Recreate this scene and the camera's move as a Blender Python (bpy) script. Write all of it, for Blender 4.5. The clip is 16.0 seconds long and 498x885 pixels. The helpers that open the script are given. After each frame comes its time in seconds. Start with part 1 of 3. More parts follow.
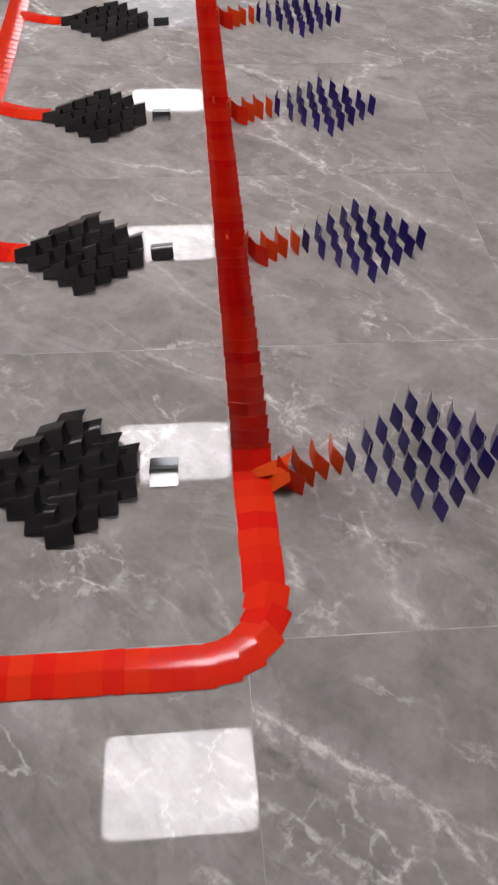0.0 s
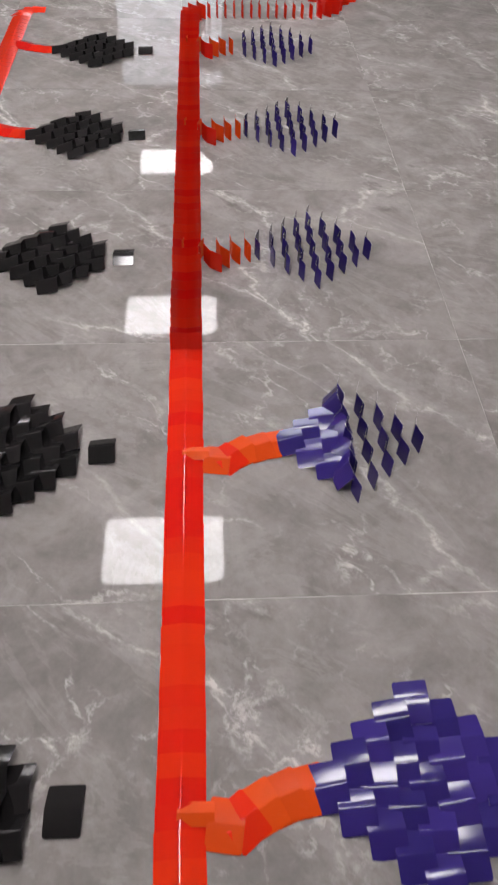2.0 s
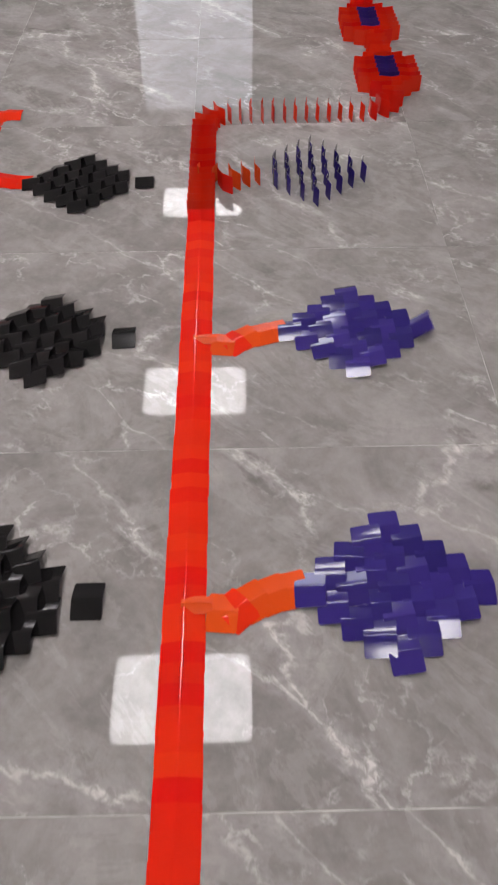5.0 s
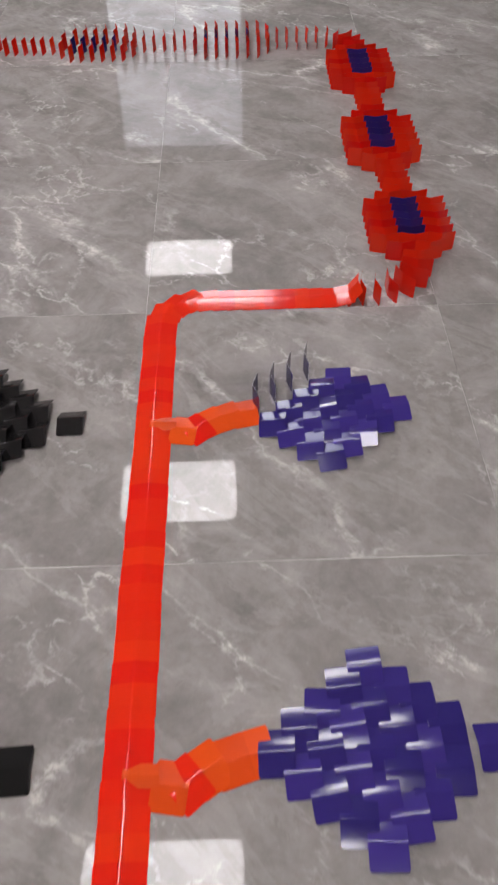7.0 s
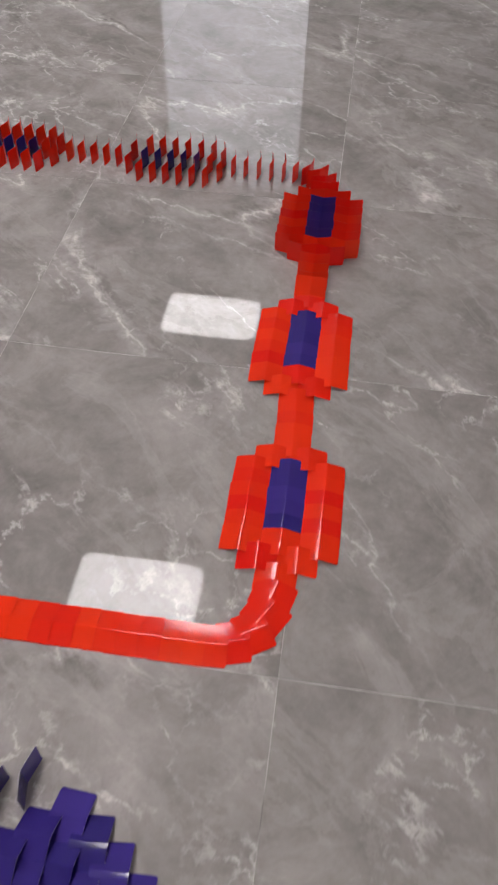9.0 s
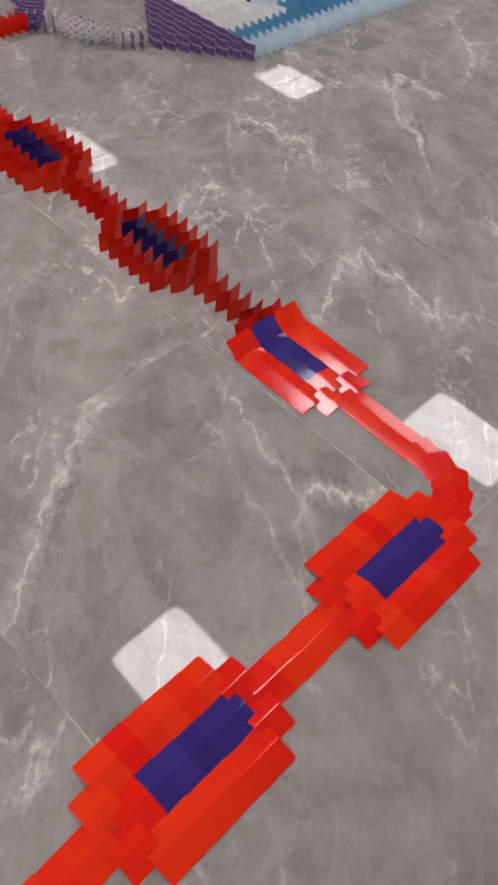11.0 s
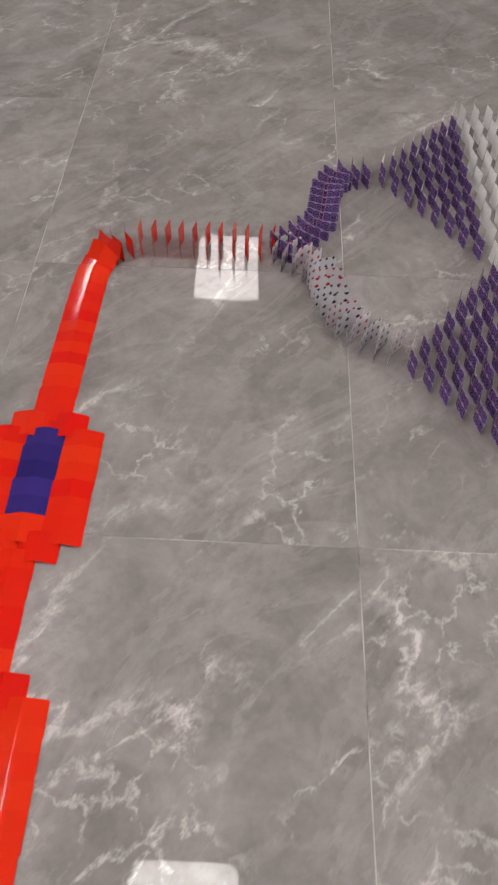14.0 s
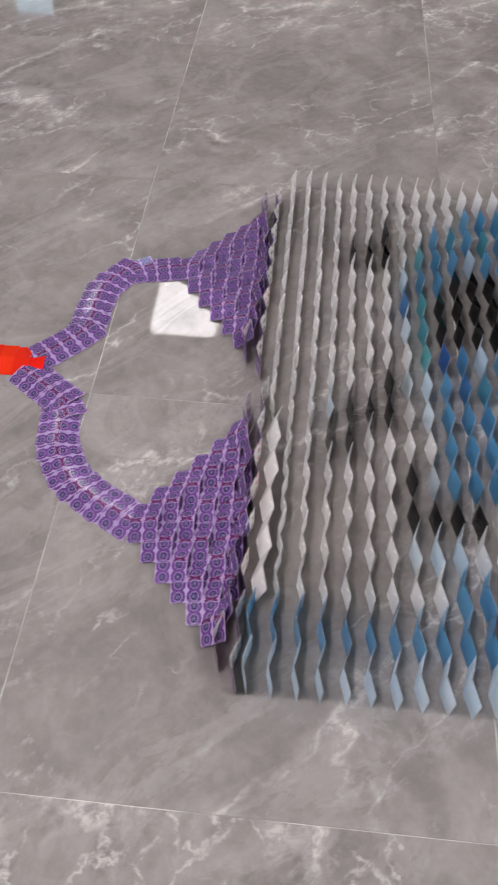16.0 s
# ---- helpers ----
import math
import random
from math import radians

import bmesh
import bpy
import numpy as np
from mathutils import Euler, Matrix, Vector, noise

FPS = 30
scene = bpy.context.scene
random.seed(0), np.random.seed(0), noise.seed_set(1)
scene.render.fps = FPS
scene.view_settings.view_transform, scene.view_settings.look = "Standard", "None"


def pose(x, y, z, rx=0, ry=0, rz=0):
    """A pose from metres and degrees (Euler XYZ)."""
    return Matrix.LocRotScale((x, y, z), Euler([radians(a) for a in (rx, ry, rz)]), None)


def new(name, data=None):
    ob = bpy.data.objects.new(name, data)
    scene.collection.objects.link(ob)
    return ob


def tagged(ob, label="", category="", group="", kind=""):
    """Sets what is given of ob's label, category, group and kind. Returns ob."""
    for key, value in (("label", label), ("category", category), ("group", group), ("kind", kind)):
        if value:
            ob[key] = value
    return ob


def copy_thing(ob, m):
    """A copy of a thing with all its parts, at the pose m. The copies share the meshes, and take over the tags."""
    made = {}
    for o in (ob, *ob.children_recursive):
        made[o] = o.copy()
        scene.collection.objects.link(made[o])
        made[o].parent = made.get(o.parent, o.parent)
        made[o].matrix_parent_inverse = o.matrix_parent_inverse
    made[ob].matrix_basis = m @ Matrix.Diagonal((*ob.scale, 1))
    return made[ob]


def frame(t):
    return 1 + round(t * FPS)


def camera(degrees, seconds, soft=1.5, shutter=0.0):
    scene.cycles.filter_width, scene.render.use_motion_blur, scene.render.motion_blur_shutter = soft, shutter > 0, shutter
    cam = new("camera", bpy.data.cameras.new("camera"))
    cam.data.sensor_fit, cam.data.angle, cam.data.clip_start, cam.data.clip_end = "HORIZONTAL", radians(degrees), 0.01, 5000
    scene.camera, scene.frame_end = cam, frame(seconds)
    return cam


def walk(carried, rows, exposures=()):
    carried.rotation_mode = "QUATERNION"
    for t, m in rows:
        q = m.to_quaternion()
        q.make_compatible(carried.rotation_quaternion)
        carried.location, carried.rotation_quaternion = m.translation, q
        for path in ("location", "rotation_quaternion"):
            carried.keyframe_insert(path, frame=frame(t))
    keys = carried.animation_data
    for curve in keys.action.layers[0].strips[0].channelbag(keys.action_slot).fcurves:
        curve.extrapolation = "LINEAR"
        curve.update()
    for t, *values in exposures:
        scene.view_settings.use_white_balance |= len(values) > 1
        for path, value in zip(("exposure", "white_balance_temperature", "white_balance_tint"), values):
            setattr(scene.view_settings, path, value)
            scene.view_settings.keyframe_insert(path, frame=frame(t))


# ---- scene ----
cam = camera(36.530, 16.0, soft=2.3, shutter=0.25)
PATH = [
    (0.0, pose(-0.0792, -0.6133, 1.3299, 39.624, -1.595, -4.396)),
    (0.5, pose(0.0081, -0.4974, 1.3479, 40.168, -2.222, -4.270)),
    (1.0, pose(0.0756, -0.3584, 1.3473, 40.827, -2.446, -3.779)),
    (1.5, pose(0.1061, -0.1847, 1.3458, 41.493, -1.942, -3.186)),
    (2.0, pose(0.1036, 0.0103, 1.3587, 41.919, -1.464, -2.753)),
    (2.5, pose(0.1383, 0.1889, 1.3645, 42.085, -1.062, -2.455)),
    (3.0, pose(0.1755, 0.3651, 1.3633, 41.994, -0.870, -2.106)),
    (3.5, pose(0.1695, 0.5881, 1.3662, 41.793, -0.853, -1.746)),
    (3.7, pose(0.1650, 0.6698, 1.3683, 41.623, -0.774, -1.520)),
    (5.8, pose(0.1768, 1.6923, 1.3533, 40.757, 1.109, -0.759)),
    (6.0, pose(0.1917, 1.8153, 1.3570, 40.724, 1.276, -0.883)),
    (6.5, pose(0.2213, 2.0497, 1.3595, 40.663, 1.007, -1.363)),
    (7.0, pose(0.2567, 2.3753, 1.3302, 40.734, 0.812, -1.543)),
    (7.5, pose(0.3561, 2.6224, 1.3312, 40.612, 0.178, -0.860)),
    (8.0, pose(0.5417, 2.8540, 1.3337, 40.909, -0.288, 0.771)),
    (8.5, pose(0.6897, 3.1311, 1.3231, 40.721, -0.520, 3.808)),
    (8.7, pose(0.7361, 3.2441, 1.3208, 40.974, -0.755, 5.410)),
    (10.8, pose(1.0192, 4.5049, 1.3130, 38.887, -4.685, 39.697)),
    (11.0, pose(1.0173, 4.6249, 1.3274, 38.790, -5.050, 45.486)),
    (11.5, pose(0.9201, 4.9898, 1.3086, 38.407, -5.433, 59.109)),
    (12.0, pose(0.7805, 5.3056, 1.3094, 37.617, -5.049, 70.918)),
    (12.5, pose(0.6280, 5.6061, 1.3263, 36.810, -3.999, 80.035)),
    (13.0, pose(0.3814, 5.8529, 1.3096, 36.783, -2.574, 85.942)),
    (13.5, pose(0.1438, 6.0351, 1.3017, 36.827, -1.642, 89.506)),
    (14.0, pose(-0.0721, 6.1885, 1.2938, 36.914, -1.180, 92.257)),
    (14.5, pose(-0.2612, 6.3217, 1.2593, 37.017, -0.947, 94.390)),
    (15.0, pose(-0.4240, 6.4555, 1.2693, 37.053, -0.952, 95.696)),
    (15.5, pose(-0.5173, 6.6443, 1.2400, 37.250, -0.943, 96.002)),
    (16.0, pose(-0.5614, 6.8266, 1.2316, 37.445, -0.732, 95.445)),
]
walk(cam, PATH, exposures=[(0.0, 1.40, 6450, 17), (3.0, 1.25, 6450, 17), (6.0, 1.13, 6450, 17), (8.5, 1.08, 6500, 17),
                            (12.0, 1.04, 6650, 17), (14.0, 1.07, 6700, 17), (15.0, 1.23, 6650, 17), (16.0, 1.37, 6450, 18)])

# ---------------------------------------------------------------- light
world = bpy.data.worlds.new("world")
scene.world = world
world.use_nodes = True
world.node_tree.nodes["Background"].inputs[0].default_value = (0.55, 0.65, 0.8, 1)
world.node_tree.nodes["Background"].inputs[1].default_value = 0.3
LAMP = 13.0          # radiance of the ceiling panels
CEIL = 3.35          # height of the ceiling


# ---------------------------------------------------------------- materials
def mat(name):
    m = bpy.data.materials.new(name)
    m.use_nodes = True
    n = m.node_tree.nodes
    return m, n, m.node_tree.links, n["Principled BSDF"]


def ramp(n, links, src, stops):
    r = n.new("ShaderNodeValToRGB")
    e = r.color_ramp.elements
    while len(e) < len(stops):
        e.new(0.5)
    for el, (p, c) in zip(e, stops):
        el.position = p
        el.color = (*c, 1) if len(c) == 3 else c
    links.new(src, r.inputs[0])
    return r.outputs[0]


def mixc(n, links, fac, a, b, mode="MIX"):
    k = n.new("ShaderNodeMix")
    k.data_type, k.blend_type = "RGBA", mode
    for sock, v in ((k.inputs[0], fac), (k.inputs[6], a), (k.inputs[7], b)):
        if isinstance(v, (int, float)):
            sock.default_value = v
        elif isinstance(v, tuple):
            sock.default_value = (*v, 1)
        else:
            links.new(v, sock)
    return k.outputs[2]


def calc(n, links, op, a, b=0.0, c=0.0):
    k = n.new("ShaderNodeMath")
    k.operation = op
    for sock, v in zip(k.inputs, (a, b, c)):
        if isinstance(v, (int, float)):
            sock.default_value = v
        else:
            links.new(v, sock)
    return k.outputs[0]


def marble():
    """Polished grey marble: cloudy patches, cracked white veins with dark lips, a clear gloss."""
    m, n, l, p = mat("grey_marble")
    geo = n.new("ShaderNodeNewGeometry")
    info = n.new("ShaderNodeObjectInfo")
    off = n.new("ShaderNodeVectorMath")
    off.operation = "SCALE"
    off.inputs[0].default_value = (7.0, 13.0, 5.0)
    l.new(info.outputs["Random"], off.inputs[3])
    add = n.new("ShaderNodeVectorMath")
    l.new(geo.outputs["Position"], add.inputs[0])
    l.new(off.outputs[0], add.inputs[1])
    mp = n.new("ShaderNodeMapping")
    mp.inputs["Rotation"].default_value = (0, 0, radians(42))
    l.new(add.outputs[0], mp.inputs[0])
    flow = n.new("ShaderNodeMapping")
    flow.inputs["Scale"].default_value = (0.58, 1.30, 1.0)
    l.new(mp.outputs[0], flow.inputs[0])

    def noise_tex(scale, detail=6.0, rough=0.6, dist=0.0, vec=None, out=0):
        t = n.new("ShaderNodeTexNoise")
        t.inputs["Scale"].default_value = scale
        t.inputs["Detail"].default_value = detail
        t.inputs["Roughness"].default_value = rough
        t.inputs["Distortion"].default_value = dist
        l.new(vec or flow.outputs[0], t.inputs["Vector"])
        return t.outputs[out]

    def bent(vec, scale, amount, detail=5.0):
        """The place, pushed about by a coloured noise, so that lines through it turn ragged."""
        c = noise_tex(scale, detail, 0.62, 0.0, vec, 1)
        k = n.new("ShaderNodeVectorMath")
        k.operation = "MULTIPLY_ADD"
        l.new(c, k.inputs[0])
        k.inputs[1].default_value = (amount, amount, 0.0)
        l.new(vec, k.inputs[2])
        return k.outputs[0]

    def step_up(src, lo, hi):
        k = n.new("ShaderNodeMapRange")
        k.interpolation_type = "SMOOTHSTEP"
        l.new(src, k.inputs[0])
        k.inputs[1].default_value, k.inputs[2].default_value = lo, hi
        return k.outputs[0]

    M = lambda op, a, b=0.0, c=0.0: calc(n, l, op, a, b, c)
    ragged = bent(flow.outputs[0], 3.0, 0.46, 8.0)

    def cracks(scale, width, place):
        v = n.new("ShaderNodeTexVoronoi")
        v.feature = "DISTANCE_TO_EDGE"
        v.inputs["Scale"].default_value = scale
        l.new(place, v.inputs["Vector"])
        return M("SUBTRACT", 1.0, step_up(v.outputs["Distance"], 0.0, width)), v.outputs["Distance"]

    cloud = noise_tex(1.9, 8, 0.60, 0.7)
    blot = noise_tex(6.5, 7, 0.66, 0.5, mp.outputs[0])
    grain = noise_tex(42, 5, 0.7, 0.1, mp.outputs[0])
    base = ramp(n, l, cloud, [(0.30, (0.196, 0.180, 0.170)), (0.45, (0.250, 0.231, 0.220)), (0.57, (0.297, 0.275, 0.265)), (0.72, (0.385, 0.358, 0.347))])
    base = mixc(n, l, 0.46, base, ramp(n, l, blot, [(0.30, (0.120, 0.112, 0.101)), (0.50, (0.265, 0.246, 0.234)), (0.70, (0.45, 0.418, 0.402))]))
    base = mixc(n, l, 0.12, base, ramp(n, l, grain, [(0.3, (0.12, 0.11, 0.105)), (0.7, (0.46, 0.43, 0.42))]))
    big, big_d = cracks(1.7, 0.020, ragged)
    small, _ = cracks(4.0, 0.034, bent(flow.outputs[0], 5.5, 0.30, 8.0))
    hair, _ = cracks(9.0, 0.070, bent(mp.outputs[0], 10.0, 0.20, 7.0))
    where = step_up(noise_tex(2.3, 5, 0.62, 0.3), 0.44, 0.64)
    where2 = step_up(noise_tex(3.1, 4, 0.6, 0.4, mp.outputs[0]), 0.50, 0.66)
    where3 = step_up(noise_tex(2.6, 4, 0.65, 0.6), 0.52, 0.66)
    crumble = step_up(noise_tex(34, 5, 0.74, 0.5, mp.outputs[0]), 0.38, 0.60)
    halo = M("MULTIPLY", M("SUBTRACT", 1.0, step_up(big_d, 0.0, 0.13)), M("MULTIPLY", where, M("ADD", 0.35, M("MULTIPLY", crumble, 0.65))))
    line = M("MULTIPLY", big, M("MULTIPLY", M("ADD", M("MULTIPLY", where, 0.85), 0.15), M("ADD", 0.3, M("MULTIPLY", crumble, 0.7))))
    web = M("MULTIPLY", small, M("MULTIPLY", where2, crumble))
    fuzz = M("MULTIPLY", hair, M("MULTIPLY", where3, crumble))
    # pale drifts with one sharp flank
    drift_n = noise_tex(3.0, 9, 0.68, 0.9)
    drift = M("MULTIPLY", step_up(drift_n, 0.52, 0.545), M("SUBTRACT", 1.0, step_up(drift_n, 0.545, 0.64)))
    # a dark lip runs along one flank of the large veins
    lip = M("MULTIPLY", M("MULTIPLY", step_up(big_d, 0.02, 0.05), M("SUBTRACT", 1.0, step_up(big_d, 0.05, 0.11))), M("MULTIPLY", where, step_up(noise_tex(5.0, 4, 0.6, 0.3), 0.50, 0.62)))
    col = mixc(n, l, M("MULTIPLY", lip, 0.75), base, (0.105, 0.096, 0.086))
    pale = M("MINIMUM", M("ADD", M("ADD", M("MULTIPLY", halo, 0.26), M("MULTIPLY", drift, 0.085)), M("ADD", M("ADD", M("MULTIPLY", line, 0.60), M("MULTIPLY", web, 0.64)), M("MULTIPLY", fuzz, 0.52))), 0.88)
    col = mixc(n, l, pale, col, (0.70, 0.665, 0.645))
    l.new(col, p.inputs["Base Color"])
    p.inputs["Roughness"].default_value = 0.6
    p.inputs["Specular IOR Level"].default_value = 0.0
    # the polish: a thin clear reflection that grows only gently towards grazing
    gloss = n.new("ShaderNodeBsdfGlossy")
    gloss.inputs["Roughness"].default_value = 0.03
    bump = n.new("ShaderNodeBump")
    bump.inputs["Strength"].default_value = 0.02
    bump.inputs["Distance"].default_value = 0.001
    l.new(noise_tex(1.6, 2, 0.4), bump.inputs["Height"])
    l.new(bump.outputs[0], gloss.inputs["Normal"])
    fr = n.new("ShaderNodeFresnel")
    fr.inputs["IOR"].default_value = 1.34
    mix = n.new("ShaderNodeMixShader")
    l.new(M("ADD", M("MULTIPLY", fr.outputs[0], 0.24), 0.0145), mix.inputs[0])
    l.new(p.outputs[0], mix.inputs[1])
    l.new(gloss.outputs[0], mix.inputs[2])
    l.new(mix.outputs[0], n["Material Output"].inputs["Surface"])
    return m


def plain(name, col, rough=0.6, var=0.08, scale=6.0, metal=0.0):
    m, n, l, p = mat(name)
    t = n.new("ShaderNodeTexNoise")
    t.inputs["Scale"].default_value = scale
    t.inputs["Detail"].default_value = 6
    g = n.new("ShaderNodeNewGeometry")
    l.new(g.outputs["Position"], t.inputs["Vector"])
    lo = tuple(c * (1 - var) for c in col)
    hi = tuple(min(1, c * (1 + var)) for c in col)
    l.new(ramp(n, l, t.outputs[0], [(0.3, lo), (0.7, hi)]), p.inputs["Base Color"])
    p.inputs["Roughness"].default_value = rough
    p.inputs["Metallic"].default_value = metal
    return m


def card_stock(name, lo, hi, rough=0.15, ior=1.38):
    """Glossy printed card; each card has its own shade, with faint scuffs."""
    m, n, l, p = mat(name)
    info = n.new("ShaderNodeObjectInfo")
    tc = n.new("ShaderNodeTexCoord")
    t = n.new("ShaderNodeTexNoise")
    t.inputs["Scale"].default_value = 22
    t.inputs["Detail"].default_value = 5
    l.new(tc.outputs["Object"], t.inputs["Vector"])
    col = ramp(n, l, info.outputs["Random"], [(0.0, lo), (1.0, hi)])
    col = mixc(n, l, ramp(n, l, t.outputs[0], [(0.35, (0, 0, 0)), (0.8, (0.12, 0.12, 0.12))]), col, tuple(min(1, c * 1.2) for c in hi))
    l.new(col, p.inputs["Base Color"])
    p.inputs["Roughness"].default_value = rough
    p.inputs["IOR"].default_value = ior
    r = ramp(n, l, t.outputs[0], [(0.3, (rough * 0.85,) * 3), (0.75, (rough * 1.25,) * 3)])
    l.new(r, p.inputs["Roughness"])
    b = n.new("ShaderNodeBump")
    b.inputs["Strength"].default_value = 0.03
    b.inputs["Distance"].default_value = 0.001
    l.new(t.outputs[0], b.inputs["Height"])
    l.new(b.outputs[0], p.inputs["Normal"])
    return m


def purple_back():
    """Purple card back with pale rosettes, dotted bands and a pale border."""
    m, n, l, p = mat("purple_card_back")
    uv = n.new("ShaderNodeUVMap")
    sep = n.new("ShaderNodeSeparateXYZ")
    l.new(uv.outputs[0], sep.inputs[0])
    u, v = sep.outputs[0], sep.outputs[1]
    M = lambda op, a, b=0.0, c=0.0: calc(n, l, op, a, b, c)
    um = M("ABSOLUTE", M("SUBTRACT", u, 0.5))
    vm = M("ABSOLUTE", M("SUBTRACT", v, 0.5))
    # two columns of rosettes on each wing, dotted bands at the crease and the rims
    du = M("SUBTRACT", M("FRACT", M("MULTIPLY", um, 4.0)), 0.5)
    dv = M("MULTIPLY", M("SUBTRACT", M("FRACT", M("MULTIPLY", v, 2.0)), 0.5), 1.43)
    r = M("SQRT", M("ADD", M("MULTIPLY", du, du), M("MULTIPLY", dv, dv)))
    lobes = M("MULTIPLY", M("SINE", M("MULTIPLY", M("ARCTAN2", dv, du), 8.0)), 0.03)
    ring = M("LESS_THAN", M("ABSOLUTE", M("SUBTRACT", M("ADD", r, lobes), 0.36)), 0.055)
    deep = M("LESS_THAN", M("ADD", r, lobes), 0.30)
    petal = M("LESS_THAN", M("ABSOLUTE", M("SUBTRACT", r, 0.15)), 0.045)
    eye = M("LESS_THAN", r, 0.05)
    corner = M("GREATER_THAN", r, 0.66)
    band = M("LESS_THAN", um, 0.06)
    fleck = M("GREATER_THAN", M("MULTIPLY", M("SINE", M("MULTIPLY", u, 126.0)), M("SINE", M("MULTIPLY", v, 88.0))), 0.55)
    line = M("LESS_THAN", M("ABSOLUTE", M("SUBTRACT", vm, 0.474)), 0.016)
    line2 = M("LESS_THAN", M("ABSOLUTE", M("SUBTRACT", um, 0.478)), 0.010)
    rule = M("LESS_THAN", M("ABSOLUTE", M("SUBTRACT", um, 0.066)), 0.007)
    pale = M("ADD", M("ADD", M("MULTIPLY", ring, 0.40), M("MULTIPLY", petal, 0.30)), M("ADD", eye, corner))
    pale = M("MINIMUM", M("ADD", pale, M("ADD", M("MULTIPLY", M("ADD", line, line2), 0.4), M("ADD", M("MULTIPLY", rule, 0.7), M("MULTIPLY", fleck, 0.35)))), 1.0)
    info = n.new("ShaderNodeObjectInfo")
    base = ramp(n, l, info.outputs["Random"], [(0, (0.100, 0.030, 0.175)), (1, (0.145, 0.050, 0.235))])
    col = mixc(n, l, band, base, (0.110, 0.008, 0.085))
    col = mixc(n, l, deep, col, (0.008, 0.007, 0.075))
    col = mixc(n, l, M("MULTIPLY", pale, 0.70), col, (0.54, 0.43, 0.70))
    l.new(col, p.inputs["Base Color"])
    p.inputs["Roughness"].default_value = 0.13
    p.inputs["IOR"].default_value = 1.17
    return m


def card_face():
    """White playing-card face with rows of black or red pips."""
    m, n, l, p = mat("card_face")
    uv = n.new("ShaderNodeUVMap")
    sep = n.new("ShaderNodeSeparateXYZ")
    l.new(uv.outputs[0], sep.inputs[0])
    M = lambda op, a, b=0.0, c=0.0: calc(n, l, op, a, b, c)
    info = n.new("ShaderNodeObjectInfo")
    rows = M("ADD", 3.0, M("FLOOR", M("MULTIPLY", info.outputs["Random"], 2.9)))
    fu = M("SUBTRACT", M("FRACT", M("MULTIPLY", sep.outputs[0], rows)), 0.5)
    fv = M("SUBTRACT", M("FRACT", M("MULTIPLY", sep.outputs[1], 2.6)), 0.5)
    d = M("ADD", M("ABSOLUTE", M("MULTIPLY", fu, 1.1)), M("ABSOLUTE", fv))
    pip = M("LESS_THAN", d, 0.26)
    red = M("GREATER_THAN", M("FRACT", M("MULTIPLY", info.outputs["Random"], 7.3)), 0.6)
    ink = mixc(n, l, red, (0.012, 0.012, 0.014), (0.5, 0.01, 0.02))
    l.new(mixc(n, l, pip, (0.72, 0.71, 0.70), ink), p.inputs["Base Color"])
    p.inputs["Roughness"].default_value = 0.32
    return m


def glow(name, col, power):
    m, n, l, p = mat(name)
    p.inputs["Base Color"].default_value = (0.9, 0.9, 0.9, 1)
    p.inputs["Emission Color"].default_value = (*col, 1)
    p.inputs["Emission Strength"].default_value = power
    return m


MARBLE = marble()
GROUT = plain("pale_grout", (0.50, 0.48, 0.45), 0.8, 0.7, 7)
WALL = plain("wall_paint", (0.17, 0.168, 0.155), 0.7, 0.04, 3)
CEILING = plain("white_ceiling_paint", (0.55, 0.54, 0.52), 0.85, 0.03, 3)
TRIM = plain("grey_trim", (0.22, 0.21, 0.20), 0.5, 0.1, 9)
WHITE_METAL = plain("white_enamel", (0.75, 0.75, 0.74), 0.35, 0.03, 12)
PANEL = glow("lamp_diffuser", (1.0, 0.985, 0.96), LAMP)
RED = card_stock("red_card", (0.71, 0.009, 0.006), (0.79, 0.034, 0.007), 0.13, 1.38)
ORANGE = card_stock("orange_card", (0.66, 0.065, 0.010), (0.74, 0.082, 0.010), 0.25, 1.12)
BLUE = card_stock("blue_card", (0.024, 0.017, 0.13), (0.046, 0.028, 0.205), 0.09, 1.38)
BLACK = card_stock("black_card", (0.008, 0.008, 0.008), (0.015, 0.0135, 0.014), 0.10, 1.5)
WHITE = card_stock("white_card", (0.84, 0.83, 0.82), (0.90, 0.89, 0.88), 0.25)
SKY = card_stock("sky_blue_card", (0.07, 0.27, 0.47), (0.11, 0.34, 0.55), 0.3)
PALE = card_stock("pale_blue_card", (0.55, 0.68, 0.79), (0.66, 0.77, 0.85), 0.3)
MIX = card_stock("mottled_blue_card", (0.03, 0.10, 0.40), (0.10, 0.42, 0.40), 0.3)
EDGE = plain("card_edge", (0.45, 0.43, 0.42), 0.7, 0.1, 200)
PALE_EDGE = plain("pale_card_edge", (0.74, 0.73, 0.74), 0.6, 0.08, 200)
RED_EDGE = plain("red_card_edge", (0.40, 0.03, 0.02), 0.7, 0.1, 200)
DARK_EDGE = plain("dark_card_edge", (0.05, 0.045, 0.07), 0.7, 0.1, 200)
PURPLE, FACE = purple_back(), card_face()


